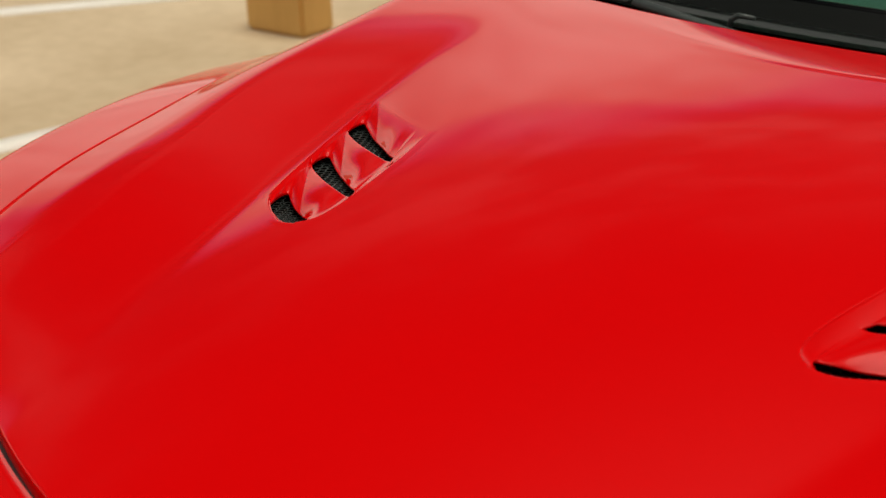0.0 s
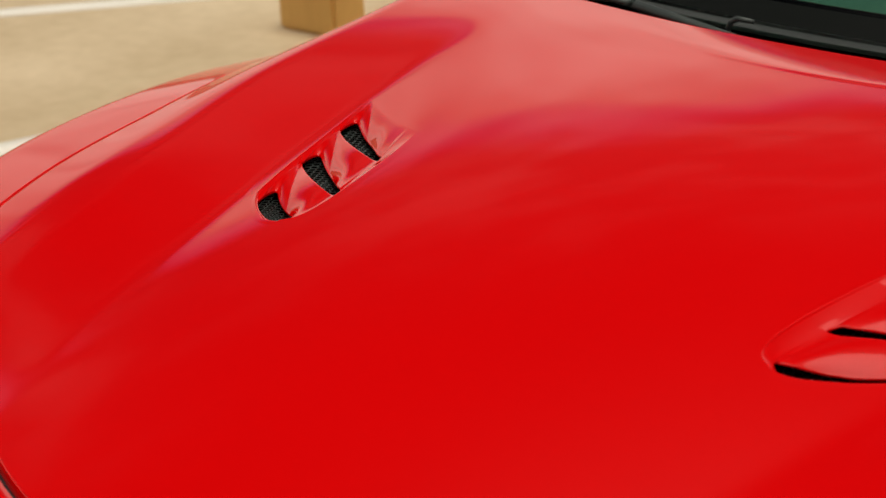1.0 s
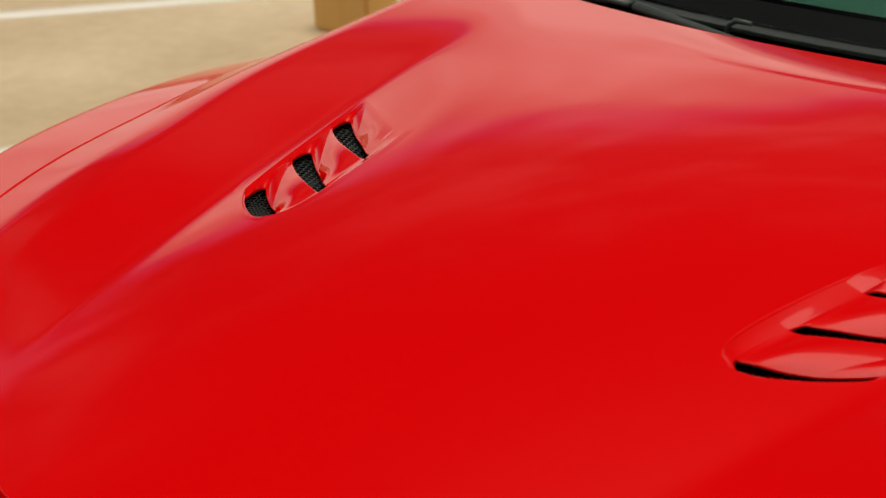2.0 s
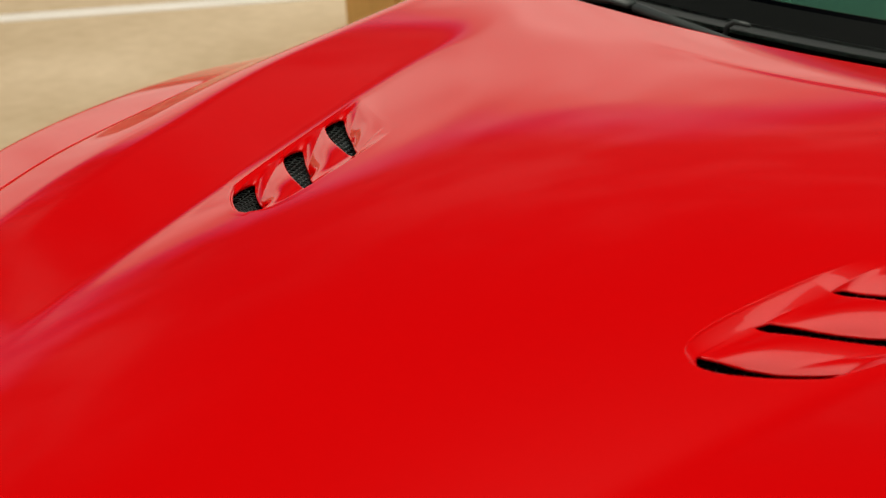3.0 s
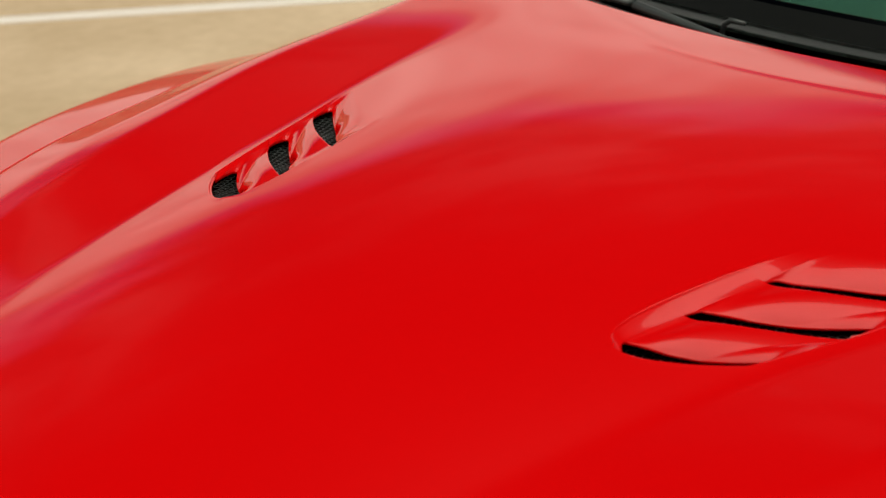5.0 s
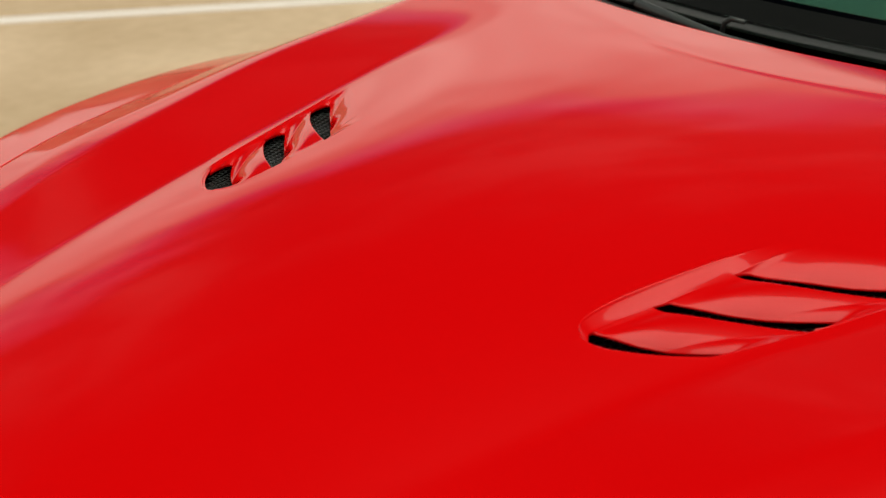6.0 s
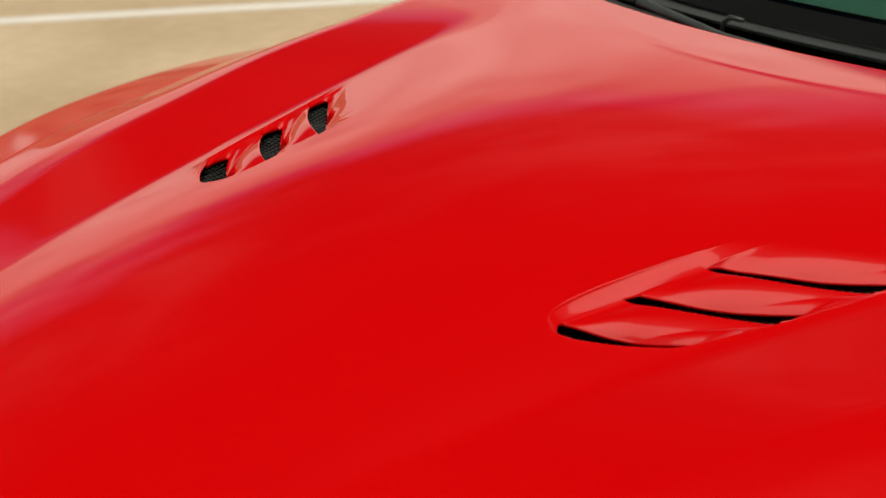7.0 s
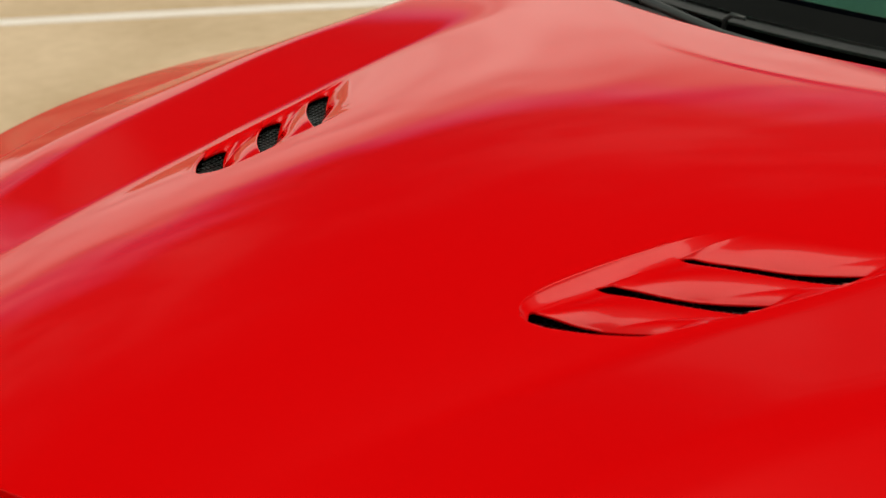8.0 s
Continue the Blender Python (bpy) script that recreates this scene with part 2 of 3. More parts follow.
def profile(y):
    """Half a cross-section: dome, valley line, crest, shut line, wing crown, side."""
    xb, xa, za, xs, xf, xw, ds, df, dw = [float(cub(YK, k, y)) for k in (XB, XA, ZA, XS, XF, XW, DS, DF, DW)]
    z0, kd = float(cub(Z0Y, Z0, y)), float(cub(KY, KV, y))
    outer = np.interp(XG, [xb, xa, xa + 0.42 * (xs - xa), xs, xf, xw, xw + 0.01], [z0 - kd * xb * xb, za, za - 0.24 * ds, za - ds, za - df, za - dw, za - dw - 0.3])
    past = y - (0.526 + 0.85 * XG ** 2)      # behind a curved crease the bonnet turns down to the windscreen
    lobe = 0.0005 * smooth((past + 0.012) / 0.012) - 0.050 * np.maximum(past, 0)
    z = np.where(XG < xb, z0 - kd * XG ** 2, outer) + lobe * smooth((xb - XG) / 0.12)
    m = smooth((XG - (xb + 0.02)) / (xa - xb - 0.04))
    return blur(z, 0.010 + 0.05 * float(smooth((y - 0.40) / 0.40))) * (1 - m) + blur(z, 0.010) * m


YG = np.linspace(-0.75, 1.0, 701)
TAB = np.array([profile(y) for y in YG])


def body_z(x, y):
    i = np.clip((np.asarray(y, float) - YG[0]) / (YG[1] - YG[0]), 0, len(YG) - 1.001)
    j = np.clip(np.abs(np.asarray(x, float)) / DX, 0, 1199.999)
    a, b = i.astype(int), j.astype(int)
    u, v = i - a, j - b
    return TAB[a, b] * (1 - u) * (1 - v) + TAB[a + 1, b] * u * (1 - v) + TAB[a, b + 1] * (1 - u) * v + TAB[a + 1, b + 1] * u * v


def seam_x(y):
    return cub(YK, XS, y)


# ---- bonnet vents ----
def rim_in(y):
    return cub([-0.022, -0.017, -0.010, 0.004, 0.026, 0.09, 0.15, 0.205],
               [0.292, 0.277, 0.2670, 0.2615, 0.2610, 0.2705, 0.284, 0.302], np.maximum(y, -0.0175))


def rim_out(y):
    return cub([-0.03, 0.0, 0.034, 0.08, 0.13, 0.21, 0.30], [0.335, 0.354, 0.372, 0.3915, 0.4095, 0.4345, 0.462], y)


# inner y, outward sweep and power of each cross line: front rim, three openings, rear rim
CROSS = [(-0.0208, 0.047, 3.18), (-0.0175, 0.048, 3.18), (0.059, 0.072, 1.85), (0.139, 0.076, 1.75), (0.209, 0.086, 1.2)]
SLAT_POWER, FLANK = 2.2, 0.38
B0, B1 = 0.135, 0.945      # inner and outer end of each opening, across the vent


def cross_y(k, b):
    y0, sweep, p = CROSS[k]
    corner = 0.009 * np.clip((b - 0.75) / 0.25, 0, 1) ** 2.4 if k < 2 else 0.007 * np.clip((b - 0.88) / 0.12, 0, 1) ** 2 if k < 4 else 0.0      # rounded corners
    return y0 + sweep * np.clip(b, 0, 1.2) ** p + corner


def opening(b, k):
    """Width of an opening: narrow and round at the inner end, with tight corners along the outer wall."""
    inner = 1 - np.clip((b - B0) / 0.035, 0, 1)
    outer = 1 - np.clip((B1 - b) / 0.075, 0, 1)
    wide = cub([0.1, 0.2, 0.3, 0.4, 0.5, 0.6, 0.7, 0.8, 1.0], [0.0115, 0.0150, 0.0208, 0.0275, 0.0325, 0.0352, 0.0370, 0.0390, 0.0400], b) + (0.0030 + 0.0035 * smooth((b - 0.2) / 0.3) if k == 1 else 0)
    return 0.0004 + wide * np.sqrt(np.maximum(1 - inner ** 2, 0)) * np.sqrt(np.maximum(1 - outer ** 2, 0))


def trail_depth(b, k):
    """Depth of the edge ahead of opening k; the foremost one lies just below the bonnet's skin."""
    if k == 1:
        return 0.0022 + 0.0035 * (1 - smooth((b - 0.08) / 0.22))
    return cub([0, 0.16, 0.25, 0.34, 0.50, 0.70, 0.85, 1.0], [0.0128, 0.0118, 0.0098, 0.0080, 0.0064, 0.0062, 0.0063, 0.0060], b) - (0.0030 if k == 3 else 0)


def lead_depth(b, k):
    """Depth of a slat's front edge, behind opening k: high by the inner wall, then well below the edge ahead of it."""
    deep = cub([0, 0.16, 0.20, 0.30, 0.40, 0.50, 0.60, 0.70, 0.80, 0.90, 1.0],
               [0.0120, 0.0098, 0.0094, 0.0107, 0.0138, 0.0154, 0.0155, 0.0149, 0.0138, 0.0130, 0.0125], b) + (0.0008 - 0.0032 * (1 - smooth((b - 0.2) / 0.25)), -0.0004, -0.0040 * smooth((b - 0.2) / 0.25))[k - 1]
    return trail_depth(b, k) + (deep - trail_depth(b, k)) * smooth((b - B0) / 0.04)


def flank_rise(v, f):
    """Rise of the outer flank: a wall beside the opening (f = 0) that lies down into a flat facet with a crease."""
    upright = 0.70 * (1 - f) ** 2
    return upright * (1 - (1 - v) ** 7) + (1 - upright) * v


def vent_mask(x, y, inset):
    b = (x - rim_in(y)) / (rim_out(y) - rim_in(y))
    e = inset / 0.1
    bb = np.clip(b, 0, 1)
    return (b > e) & (b < 1 - e) & (y > cross_y(0, bb) + inset) & (y < cross_y(4, bb) - inset)


def across(x, y):
    """Place across the vent: 0 at the inner rim, 1 at the outer one."""
    return (abs(x) - float(rim_in(y))) / float(rim_out(y) - rim_in(y))


def vent_surface():
    """Rows from front to rear, columns from the inner rim to the outer one: columns, row kinds, x, y, z."""
    margin = 0.15
    b = np.concatenate([[-margin, -0.5 * margin, -0.02, -0.003], np.linspace(0, 0.15, 41)[:-1], np.linspace(0.15, 0.90, 111)[:-1],
                        np.linspace(0.90, 1, 61), [1.002, 1.015, 1 + 0.5 * margin, 1 + margin]])
    bc = np.clip(b, 0, 1)
    knots = [cross_y(0, bc) - 0.010, cross_y(0, bc)]
    for k in (1, 2, 3):
        knots += [cross_y(k, bc), cross_y(k, bc) + opening(bc, k)]
    knots += [cross_y(4, bc), cross_y(4, bc) + 0.010]
    count = [4, 10, 3, 40, 3, 40, 3, 36, 4]
    depth = [0 * bc, 0 * bc]
    for k in (1, 2, 3):
        depth += [trail_depth(bc, k), lead_depth(bc, k)]
    depth += [0 * bc, 0 * bc]
    rowy, sink, seg, lie = [], [], [], []
    for k, n in enumerate(count):
        for i in range(n if k < len(count) - 1 else n + 1):
            f = i / n if k not in (0, 8) else (0, 0.5, 0.9, 0.985)[i] if k == 0 else (0, 0.02, 0.1, 0.5, 1)[i]
            rowy.append(knots[k] + (knots[k + 1] - knots[k]) * f)
            g = 1 - (1 - f) ** (SLAT_POWER + 0.5 * (k == 3)) if k in (3, 5, 7) else f * f * (3 - 2 * f) if k == 1 else f      # slats bulge: steep at the front, flat at the rear
            lie.append(f if k in (3, 5, 7) else 1 - f if k in (2, 4, 6) else 1.0)
            sink.append(depth[k] + (depth[k + 1] - depth[k]) * g)
            seg.append(k)
    Y, sink, seg = np.array(rowy), np.array(sink), np.array(seg)
    Bm = np.broadcast_to(b, Y.shape)
    X = rim_in(Y) + (rim_out(Y) - rim_in(Y)) * Bm
    u = np.clip(Bm / 0.26, 0, 1)             # inner wall: a rolled rim, then a hollow down to the slats
    lie = np.array(lie)[:, None]
    v = np.clip((1 - Bm) / (0.035 + FLANK * (1 - lie)), 0, 1)      # outer flank: broad behind an opening, narrowing to the next
    flank = flank_rise(v, lie)
    wall = (1 - (1 - u) ** 1.9) * smooth(u / 0.08) * flank
    edge = np.minimum(np.minimum((Bm + margin), (1 + margin - Bm)) / margin, 1)
    lift = 0.00018 * edge - 0.00008
    lift[seg == 8] *= 0.4
    lift[0, :], lift[-1, :] = -0.00008, -0.00008
    Z = body_z(X, Y) + lift - sink * wall * ((Bm >= 0) & (Bm <= 1))
    return b, seg, X, Y, Z


def build_vent(s):
    vent = new("bonnet_vent")
    vent.parent = car
    vent["label"] = "recessed red bonnet vent with three slats over black mesh"
    b, seg, X, Y, Z = vent_surface()
    P = np.stack([s * X, Y, Z], 2)
    mid = 0.5 * (b[:-1] + b[1:])
    hole = (mid > B0) & (mid < B1)
    for name, ks in (("vent_rim", (0, 1, 2)), ("slat", (3, 4)), ("slat", (5, 6)), ("slat", (7, 8))):
        keep = np.zeros((len(seg) - 1, len(b) - 1), bool)
        for i in range(len(seg) - 1):
            if seg[i] in ks:
                keep[i] = ~hole if seg[i] in (2, 4, 6) else True
        ob = sheet(name, P, PAINT, vent, keep=keep, flip=s > 0)
        # rolled lips along the openings
        bm = bmesh.new()
        bm.from_mesh(ob.data)
        lips = []
        for e in bm.edges:
            if e.is_boundary:
                c = (e.verts[0].co + e.verts[1].co) / 2
                cb = across(c.x, c.y)
                if B0 - 0.01 < cb < B1 + 0.01:
                    for k in (1, 2, 3):
                        yf = float(cross_y(k, cb))
                        if yf - 0.001 < c.y < yf + float(opening(cb, k)) + 0.001:
                            lips.append(e)
        if lips:
            r = 0.0013
            steps = [(r * (math.sin(a1) - math.sin(a0)), r * (math.cos(a0) - math.cos(a1)))
                     for a0, a1 in ((0, 0.5), (0.5, 1.0), (1.0, 1.57))] + [(-0.0002, 0.0006)]
            for inward, down in steps:
                made = bmesh.ops.extrude_edge_only(bm, edges=lips)
                lips = [g for g in made["geom"] if isinstance(g, bmesh.types.BMEdge)]
                for q in [g for g in made["geom"] if isinstance(g, bmesh.types.BMVert)]:
                    cb = across(q.co.x, q.co.y)
                    gap = [q.co.y - float(cross_y(k, cb)) - 0.5 * float(opening(cb, k)) for k in (1, 2, 3)]
                    near = min(gap, key=abs)
                    q.co.y -= math.copysign(min(inward, 0.45 * abs(near)), near) if inward > 0 else 0.0
                    q.co.z -= down
        bm.normal_update()
        bm.to_mesh(ob.data)
        bm.free()
        ob.data.polygons.foreach_set("use_smooth", [True] * len(ob.data.polygons))
    # honeycomb mesh across each opening, from under one slat to the front of the next
    cell, wire = 0.0084, 0.0011
    for k in (1, 2, 3):
        bm = bmesh.new()
        for i in range(-2, 40):
            for j in range(-4, 48):
                cx = 0.26 + cell * (i + 0.5 * (j % 2))
                cy = CROSS[k][0] - 0.012 + cell * 0.866 * j
                cb = across(cx, cy)
                if not 0.10 < cb < 0.99:
                    continue
                f = (cy - float(cross_y(k, cb))) / 0.040
                if not 0.0 < f < 1.12:
                    continue
                f = min(max(f, 0), 1)
                lead = float(lead_depth(cb, k)) * flank_rise(min((1 - cb) / (0.035 + FLANK), 1), 0.0)
                z = float(body_z(cx, cy)) - float(trail_depth(cb, k)) * (1 - f) - lead * f - 0.0090 - 0.006 * float(1 - smooth((cb - 0.25) / 0.3))
                outer, inner, low = [], [], []
                for q in range(6):
                    a = math.pi / 6 + q * math.pi / 3
                    ro, ri = cell * 0.577, cell * 0.577 - wire * 0.6
                    outer.append(bm.verts.new((s * (cx + ro * math.cos(a)), cy + ro * math.sin(a), z)))
                    inner.append(bm.verts.new((s * (cx + ri * math.cos(a)), cy + ri * math.sin(a), z)))
                    low.append(bm.verts.new((s * (cx + ri * math.cos(a)), cy + ri * math.sin(a), z - 0.0006)))
                for q in range(6):
                    w = (q + 1) % 6
                    bm.faces.new((outer[q], outer[w], inner[w], inner[q]) if s > 0 else (inner[q], inner[w], outer[w], outer[q]))
                    bm.faces.new((inner[q], inner[w], low[w], low[q]))
        part("vent_mesh", bm, WIRE, vent, "black honeycomb mesh")
    # added near-black liner that paints the shade under the vent, closed at both ends
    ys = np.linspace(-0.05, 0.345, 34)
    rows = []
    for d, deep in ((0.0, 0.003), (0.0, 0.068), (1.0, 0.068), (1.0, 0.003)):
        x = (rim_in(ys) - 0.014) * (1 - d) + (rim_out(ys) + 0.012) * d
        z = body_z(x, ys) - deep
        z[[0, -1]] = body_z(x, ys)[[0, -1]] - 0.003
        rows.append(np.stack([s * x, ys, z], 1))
    sheet("vent_shade_liner", rows, DARK, vent, "near-black liner below the mesh, with the shade put into its colour", flip=s > 0)


# ---- ground ----
bm = bmesh.new()
bmesh.ops.create_circle(bm, cap_ends=True, segments=64, radius=2500)
ground = part("ground", bm, CONCRETE, None)
tagged(ground, "warm sandy concrete of an open car park, softly blotched", "ground", kind="structure")


def road_line(name, x, slope, y0, y1, width):
    """A painted strip along x + slope * (y - 2), with slightly worn edges."""
    n = 60
    ys = np.linspace(y0, y1, n)
    d = math.hypot(1, slope)
    pts = []
    for lift, side in ((0, -1), (1, -1), (1, 1), (0, 1)):
        w = np.array([width / 2 * d * (1 + 0.05 * noise.noise((y * 3, side * 5.0, x))) for y in ys])
        pts.append(np.stack([x + slope * (ys - 2) + side * w, ys, np.full(n, 0.004 * lift)], 1))
    ob = sheet(name, pts, LINE)
    return tagged(ob, "worn white painted parking line on sandy concrete", "parking line", group="parking lines", kind="structure")


road_line("parking_line_1", -4.835, 0.850, -6, 14, 0.11)
road_line("parking_line_2", -3.005, 0.277, -6, 1.95, 0.11)

# far dry ridge with scrub that closes the view all round
rows = []
for k in range(7):
    h = k / 6
    ring = []
    for q in range(361):
        a = math.radians(q)
        c, d = math.cos(a), math.sin(a)
        top = 20 + 25 * float(smooth((q - 147) / 9) * smooth((187 - q) / 12)) + 9 * noise.noise((c * 3, d * 3, 2)) + 7 * noise.noise((c * 14, d * 14, 5)) + 3 * noise.noise((c * 50, d * 50, 8))
        r = 330 + 60 * h
        ring.append((c * r, d * r, -1 + top * math.sin(h * math.pi / 2)))
    rows.append(ring)
ridge = tagged(sheet("backdrop", rows, SCRUB, flip=True), "low brown ridge with dry scrub on the horizon", "ridge", kind="structure")

# ---- wooden post beyond the car ----
post = tagged(new("timber_block"), "short square orange-brown timber block standing on the concrete", "block")
post.matrix_basis = pose(-3.315, 2.865, 0, 0, 0, 0)
part("shaft", box((0.27, 0.15, 0.17), (0, 0, 0.085), 0.012), TIMBER, post)

# ---- the car ----
car = tagged(new("sports_car"), "glossy red sports car with louvred bonnet vents, parked on concrete", "car")


def front_edge(v):
    return -0.443 + 0.342 * v ** 2 - 0.117 * v ** 4


def rear_edge(v):
    return 0.632 + 0.18 * v ** 2


# bonnet: a fine sheet, with rounded rims turned down along the shut lines
U, V = np.meshgrid(np.linspace(0, 1, 441), np.linspace(-1, 1, 421), indexing="ij")
Yh = front_edge(V) + (rear_edge(V) - front_edge(V)) * U
Xh = V * seam_x(Yh) * (1 + 0.03 * np.maximum(V, 0))
Zh = body_z(Xh, Yh)
P = np.stack([Xh, Yh, Zh], 2)


def turned_down(P, depth=0.018, r=0.0016):
    """Add two rows all round a sheet: a small radius, then the return flange."""
    def ring(P, out, down):
        Q = np.pad(P, ((1, 1), (1, 1), (0, 0)), mode="edge").copy()
        for sl, a, b in (((0,), 1, 2), ((-1,), -2, -3)):
            k = sl[0]
            d = P[0 if k == 0 else -1] - P[1 if k == 0 else -2]
            d = d / np.maximum(np.linalg.norm(d, axis=1, keepdims=True), 1e-9)
            Q[k, 1:-1] = P[k] + d * out
            Q[k, 1:-1, 2] = P[k, :, 2] - down
            d = P[:, k] - P[:, 1 if k == 0 else -2]
            d = d / np.maximum(np.linalg.norm(d, axis=1, keepdims=True), 1e-9)
            Q[1:-1, k] = P[:, k] + d * out
            Q[1:-1, k, 2] = P[:, k, 2] - down
        for i, j in ((0, 0), (0, -1), (-1, 0), (-1, -1)):
            Q[i, j] = P[i, j] - np.array([0, 0, down])
        return Q
    Q = ring(P, r * 0.7, r * 0.3)
    Q = ring(Q, r * 0.3, r * 0.7)
    return ring(Q, 0.0, depth)


inside = vent_mask(np.abs(Xh), Yh, 0.0)
keep = np.ones((Xh.shape[0] - 1, Xh.shape[1] - 1), bool)
keep &= ~(inside[:-1, :-1] | inside[1:, :-1] | inside[:-1, 1:] | inside[1:, 1:])
keep = np.pad(keep, 3, constant_values=True)
bonnet = sheet("bonnet", turned_down(P), PAINT, car, "long glossy red bonnet with a central dome", keep=keep, flip=True)

# vents with slats and mesh
for s in (1, -1):
    build_vent(s)

# wings: from the shut line over the crown to the sill
for s in (-1, 1):
    ys = np.linspace(-0.62, 1.0, 200)
    rows = []
    for y in ys:
        x0, xw = float(seam_x(y)) * (1.03 if s > 0 else 1.0) + 0.0034, float(cub(YK, XW, y)) - 0.004
        x = x0 + (xw - x0) * np.linspace(0, 1, 60) ** 0.85
        z = body_z(x, np.full(60, y)) - 0.0015 * (1 - np.linspace(0, 1, 60)) ** 4
        zb = z[-1]
        t = np.linspace(0, 1, 30)[1:]
        xs = xw + 0.012 * np.sin(t * math.pi * 0.9) - 0.05 * t ** 3
        zs = zb + (0.22 - zb) * t
        rows.append(np.stack([np.concatenate([[x0, x0], x, xs]) * s, np.full(91, y), np.concatenate([[z[0] - 0.02, z[0] - 0.002], z, zs])], 1))
    rows = np.array(rows)
    c = rows[:-1, :-1]
    keep = ~(((c[:, :, 1] - 0.06) ** 2 + (c[:, :, 2] - 0.33) ** 2 < 0.375 ** 2) & (c[:, :, 2] < 0.72))
    sheet("front_wing", rows, PAINT, car, "red front wing with a rounded crown", keep=keep, flip=s < 0)

# nose panel below the front shut line
v = np.linspace(-1, 1, 121)
rows = []
for k in range(40):
    t = k / 39
    ye = front_edge(v) - 0.0095
    x = v * (seam_x(ye) + 0.004)
    y = ye - t * (0.26 + 0.1 * (1 - v ** 2))
    z = body_z(x, np.maximum(y, -0.74)) - np.maximum(-0.60 - y, 0) * 0.4
    rows.append(np.stack([x, y, z], 1))
last = rows[-1].copy()
for k in range(1, 24):
    t = k / 23
    r = last.copy()
    r[:, 1] -= 0.10 * math.sin(t * math.pi) * (1 - 0.5 * v ** 2)
    r[:, 0] *= 1 + 0.25 * t
    r[:, 2] = last[:, 2] + (0.18 - last[:, 2]) * t
    rows.append(r)
first = rows[0].copy()
first[:, 2] -= 0.02
sheet("nose_panel", [first] + rows, PAINT, car, "red nose panel ahead of the bonnet shut line", flip=False)
# dark seals below the shut lines
rows = []
for dz in (-0.014, -0.016):
    ye = front_edge(v) + (0.03 if dz == -0.014 else -0.03)
    x = v * (seam_x(ye))
    rows.append(np.stack([x, ye, body_z(x, ye) - 0.016], 1))
sheet("bonnet_seal", rows, RUBBER, car, "black rubber seal in the shut line")
for s in (-1, 1):
    ys = np.linspace(-0.25, 0.75, 80)
    rows = [np.stack([s * (seam_x(ys) * (1.03 if s > 0 else 1.0) + d), ys, body_z(seam_x(ys), ys) - 0.014], 1) for d in (-0.02, 0.03)]
    sheet("bonnet_seal", rows, RUBBER, car, "black rubber seal in the shut line")


# cowl, windscreen and wiper
def screen_y(x):
    return 0.80 + 0.26 * x ** 2


def screen_base_z(x):
    return 0.908 - 0.03 * x ** 2


xs = np.linspace(-0.78, 0.78, 121)
prof = [(-0.045, -0.07), (-0.01, -0.05), (0.03, -0.028), (0.020, -0.014), (0.130, -0.011), (0.19, -0.004)]
rows = []
for k, (dy, dz) in enumerate(prof):
    f = k / (len(prof) - 1)
    y = (rear_edge(xs / 0.775) + 0.006 + dy) * (1 - f) + (screen_y(xs) + 0.02) * f
    z = (body_z(xs, rear_edge(xs / 0.775)) + dz) * (1 - f) + (screen_base_z(xs) + dz) * f
    rows.append(np.stack([xs, y, z], 1))
sheet("cowl_panel", rows[3:], BLACK, car, "matt black plastic cowl below the windscreen", flip=True)
# black strip added in front of the cowl, standing in for the gap's shadow
lower = rows[3].copy()
lower[:, 2] -= 0.016
sheet("cowl_gap_shade", rows[:3] + [lower], RUBBER, car, "black strip painted as the shadow gap along the rear bonnet edge", flip=True)


def screen_point(x, h):
    """h from 0 at the cowl to 1 at the roof."""
    y = screen_y(x) + h * (0.80 - 0.10 * (x / 0.7) ** 2)
    z = screen_base_z(x) + 0.338 * h - 0.045 * h * h - 0.03 * h * (x / 0.7) ** 2
    return y, z


def screen_sheet(h0, h1, n, lift=0.0):
    rows = []
    for h in np.linspace(h0, h1, n):
        xx = np.linspace(-0.74 + 0.14 * h, 0.74 - 0.14 * h, 81)
        y, z = screen_point(xx, h)
        rows.append(np.stack([xx, y, z + lift], 1))
    return rows


sheet("windscreen_border", screen_sheet(-0.02, 0.030, 5, 0.0075), FRIT, car, "black ceramic border of the windscreen", flip=True)
glass = sheet("windscreen", screen_sheet(0.002, 1.0, 20), GLASS, car, "dark green-tinted raked windscreen", flip=True)
sol = glass.modifiers.new("thickness", "SOLIDIFY")
sol.thickness = 0.005
glass.visible_shadow = False
dash = []
for h in np.linspace(0, 1, 6):
    xx = np.linspace(-0.70, 0.70, 9)
    dash.append(np.stack([xx, screen_y(xx) - 0.01 + 0.61 * h, screen_base_z(xx) - 0.02 + 0.02 * math.sin(h * 3)], 1))
sheet("dashboard", dash, CABIN, car, "dark dashboard top behind the glass", flip=True)

wiper = new("wiper")
wiper.parent = car
wiper["label"] = "black windscreen wiper parked along the cowl"
WJ = Vector((-0.417, 0.742, 0.922))
part("pivot", tube([(-0.56, 0.752, 0.88), (-0.56, 0.752, 0.912), (-0.56, 0.752, 0.918)], [0.016, 0.016, 0.012], 14), ARM, wiper, smooth=True)
part("arm_base", tube([(-0.565, 0.752, 0.914), (-0.52, 0.750, 0.924), (-0.46, 0.745, 0.927), (-0.425, 0.742, 0.924)], [0.012, 0.015, 0.013, 0.010], 10, 0.5), ARM, wiper, smooth=True)
part("arm", tube([WJ, (-0.34, 0.735, 0.913), (-0.25, 0.722, 0.905), (-0.13, 0.712, 0.903)], [0.009, 0.0085, 0.008, 0.007], 8, 0.7), ARM, wiper, smooth=True)
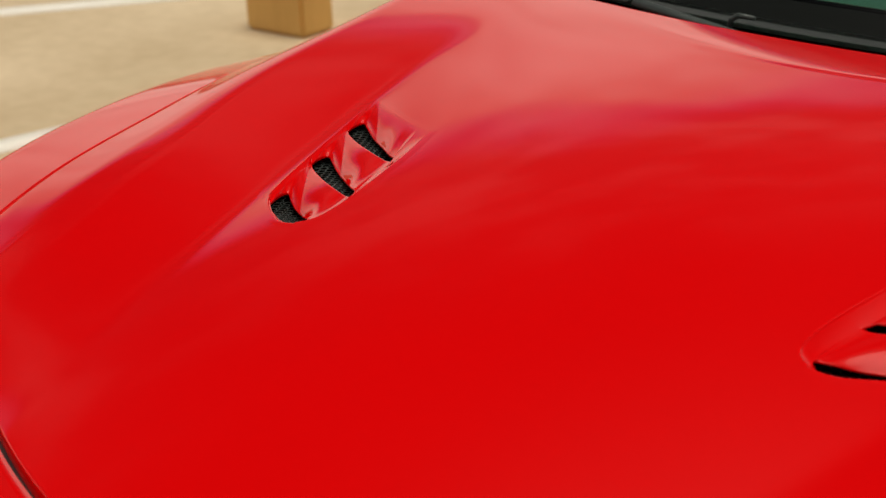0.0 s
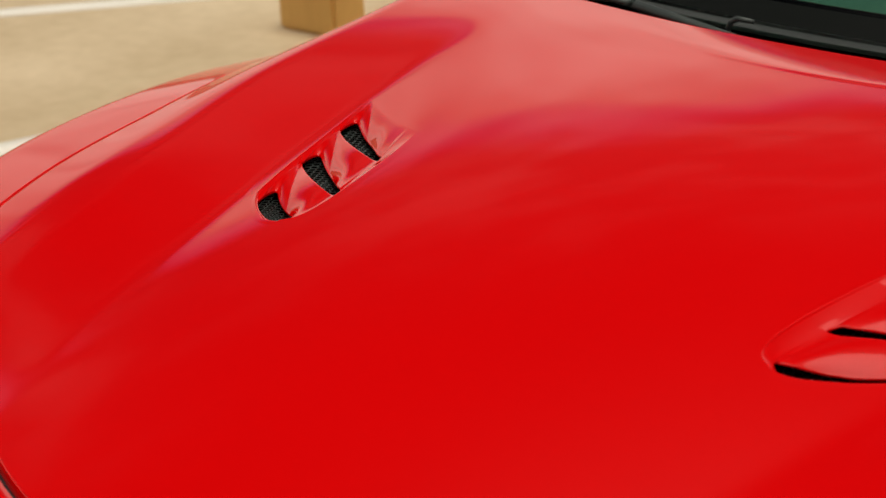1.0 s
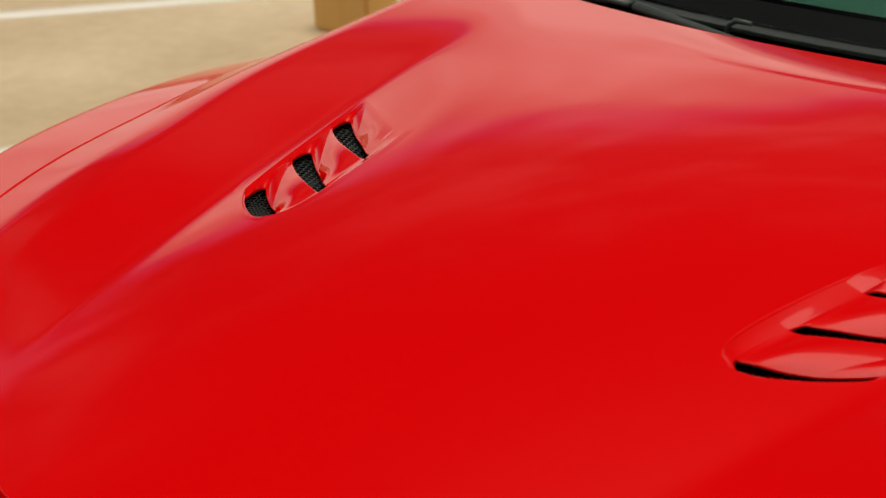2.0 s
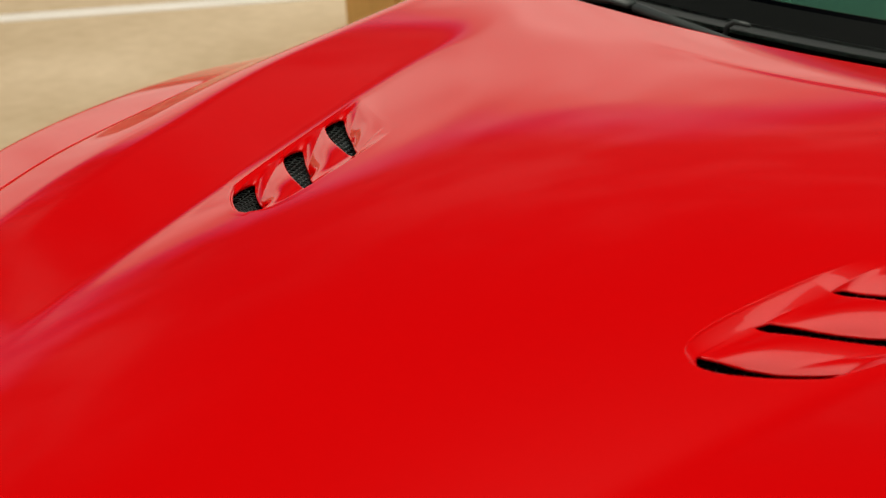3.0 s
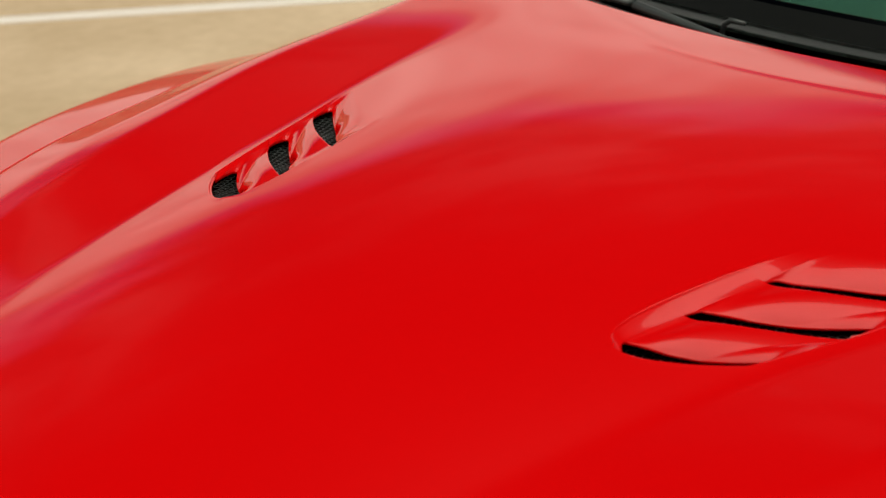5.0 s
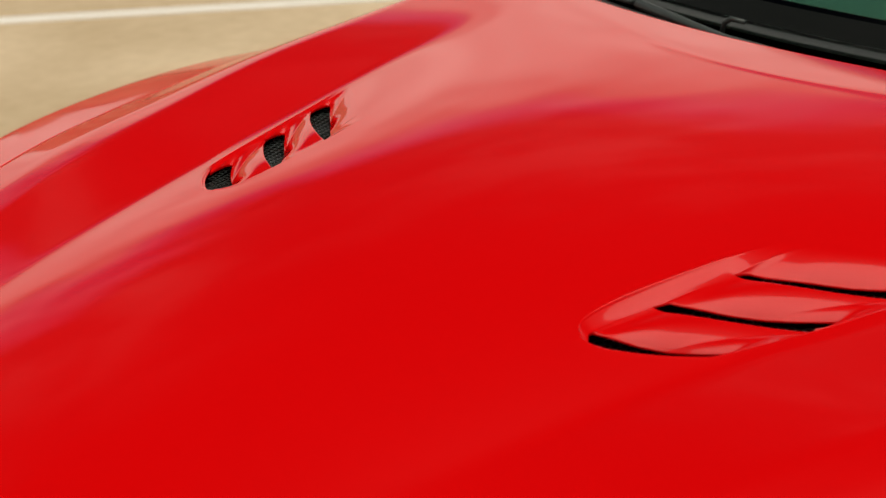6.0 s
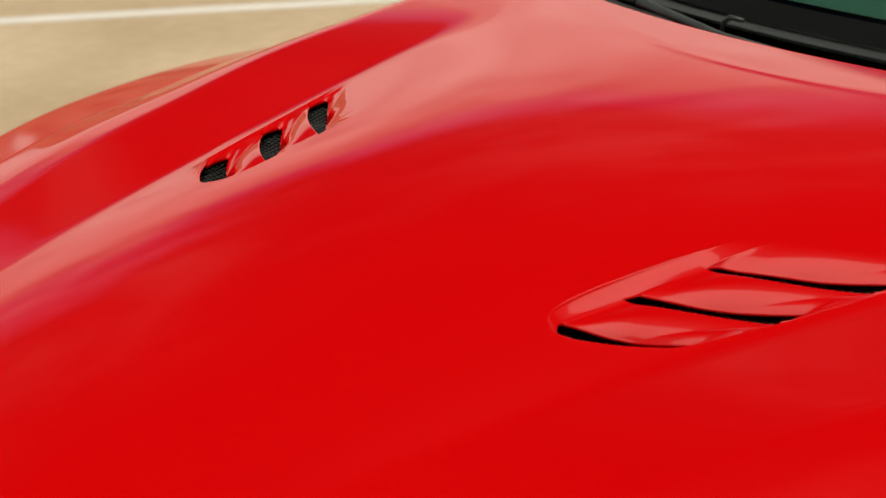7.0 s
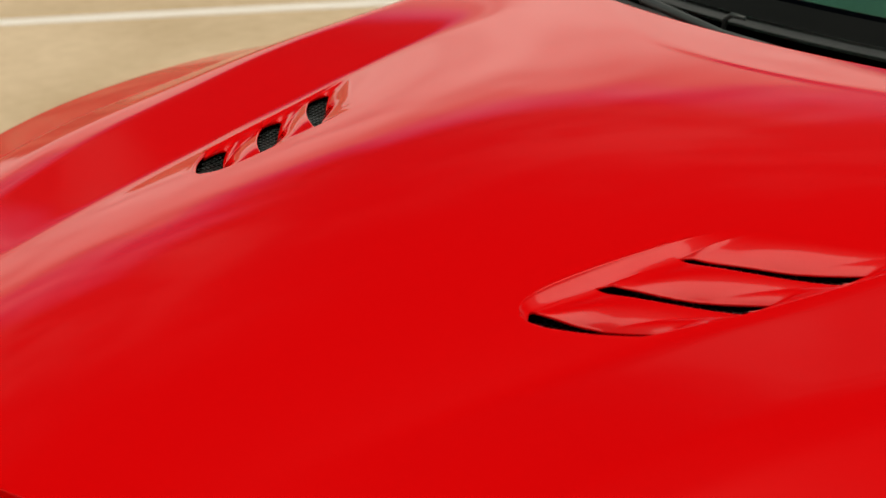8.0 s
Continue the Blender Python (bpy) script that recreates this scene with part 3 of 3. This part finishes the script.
part("blade", tube([(-0.40, 0.768, 0.882), (-0.20, 0.762, 0.882), (0.05, 0.760, 0.884), (0.22, 0.765, 0.884)], [0.004, 0.005, 0.005, 0.004], 6, 1.4), RUBBER, wiper, smooth=True)
part("washer_nozzle", tube([(-0.297, 0.772, 0.890), (-0.292, 0.774, 0.908), (-0.282, 0.775, 0.914), (-0.258, 0.775, 0.913)], [0.004, 0.004, 0.004, 0.003], 8), ARM, car, smooth=True)

# rear of the car: plain doors, roof and tail
def side_profile(y):
    """Half-width and height from the belt line down to the sill."""
    f = float(np.clip((y - 2.6) / 0.95, 0, 1))
    t = np.linspace(0, 1, 30)
    belt = 0.925 - 0.07 * f ** 2
    x = (0.745 + 0.21 * np.sin(np.clip(t * 1.7, 0, 1) * math.pi / 2) - 0.05 * t ** 4) * (1 - 0.10 * f ** 2)
    return x, belt + (0.22 + 0.10 * f - belt) * t ** 1.2


for s in (-1, 1):
    ys = np.linspace(1.004, 3.55, 120)
    rows = []
    for y in ys:
        x, z = side_profile(y)
        rows.append(np.stack([s * x, np.full(30, y), z], 1))
    rows = np.array(rows)
    c = rows[:-1, :-1]
    keep = ~((c[:, :, 1] - 2.72) ** 2 + (c[:, :, 2] - 0.34) ** 2 < 0.385 ** 2)
    sheet("body_side", rows, PAINT, car, "red door and rear quarter", keep=keep, flip=s < 0)
    part("wheel_arch", box((0.28, 0.80, 0.50), (s * 0.72, 2.72, 0.40)), DARK, car)
ROOF = [(1.58, 1.170, 0.59), (1.9, 1.205, 0.58), (2.3, 1.185, 0.56), (2.7, 1.10, 0.55), (3.1, 0.985, 0.57), (3.4, 0.90, 0.655), (3.55, 0.855, 0.670)]
rows = []
for y, zc, w in ROOF:
    t = np.linspace(-1, 1, 33)
    rows.append(np.stack([t * w, np.full(33, y), zc - 0.04 * t ** 4 * (1 - max(y - 3.1, 0) / 0.45)], 1))
sheet("roof", rows, PAINT, car, "red roof sweeping down into the tail", flip=True)
x, z = side_profile(3.55)
rows = [np.stack([x * g, np.full(30, 3.55 + 0.05 * (1 - g * g)), z], 1) for g in np.linspace(-1, 1, 25)]
sheet("tail_panel", rows, PAINT, car, "plain red tail panel")
for s in (-1, 1):
    top = [(0.99, 0.940, 0.735)] + [(y, zc - 0.04 * (1 - max(y - 3.1, 0) / 0.45), w) for y, zc, w in ROOF]
    rows = []
    for f in np.linspace(0, 1, 6):
        rows.append([(s * (w + 0.004 + (float(side_profile(y)[0][0]) - w) * f), y, z + (float(side_profile(y)[1][0]) - 0.004 - z) * f) for y, z, w in top])
    sheet("side_window", rows, FRIT, car, "dark side window", flip=s > 0)
# floor pan keeps the sky out of the engine bay and cabin
part("floor_pan", box((1.30, 3.9, 0.04), (0, 1.55, 0.24)), DARK, car)
part("bulkhead", box((1.5, 0.03, 0.66), (0, 1.02, 0.55)), DARK, car)


def wheel(s, y, r):
    bm = bmesh.new()
    prof = [(0.0, r - 0.09), (0.02, r - 0.02), (0.04, r), (0.20, r), (0.22, r - 0.02), (0.24, r - 0.09), (0.20, r - 0.12), (0.04, r - 0.12)]
    pts = [[(s * (0.93 - d), y + q * math.cos(a), r + q * math.sin(a)) for d, q in prof + prof[:1]] for a in np.linspace(0, 2 * math.pi, 49)]
    tyre = sheet("tyre", pts, RUBBER, None, flip=s > 0)
    rim = bmesh.new()
    for k in range(10):
        a = 2 * math.pi * k / 10
        b = box((0.03, 0.035, r - 0.11), (s * 0.90, y + math.cos(a) * (r - 0.1) / 2, r + math.sin(a) * (r - 0.1) / 2), 0.006, (math.degrees(a) - 90, 0, 0))
        me = bpy.data.meshes.new("spoke")
        b.to_mesh(me)
        b.free()
        rim.from_mesh(me)
        bpy.data.meshes.remove(me)
    hub = new("wheel")
    hub.parent = car
    tyre.parent = hub
    part("rim", rim, ALLOY, hub, "ten-spoke grey alloy rim")


for s in (-1, 1):
    wheel(s, 0.06, 0.33)
    wheel(s, 2.72, 0.34)
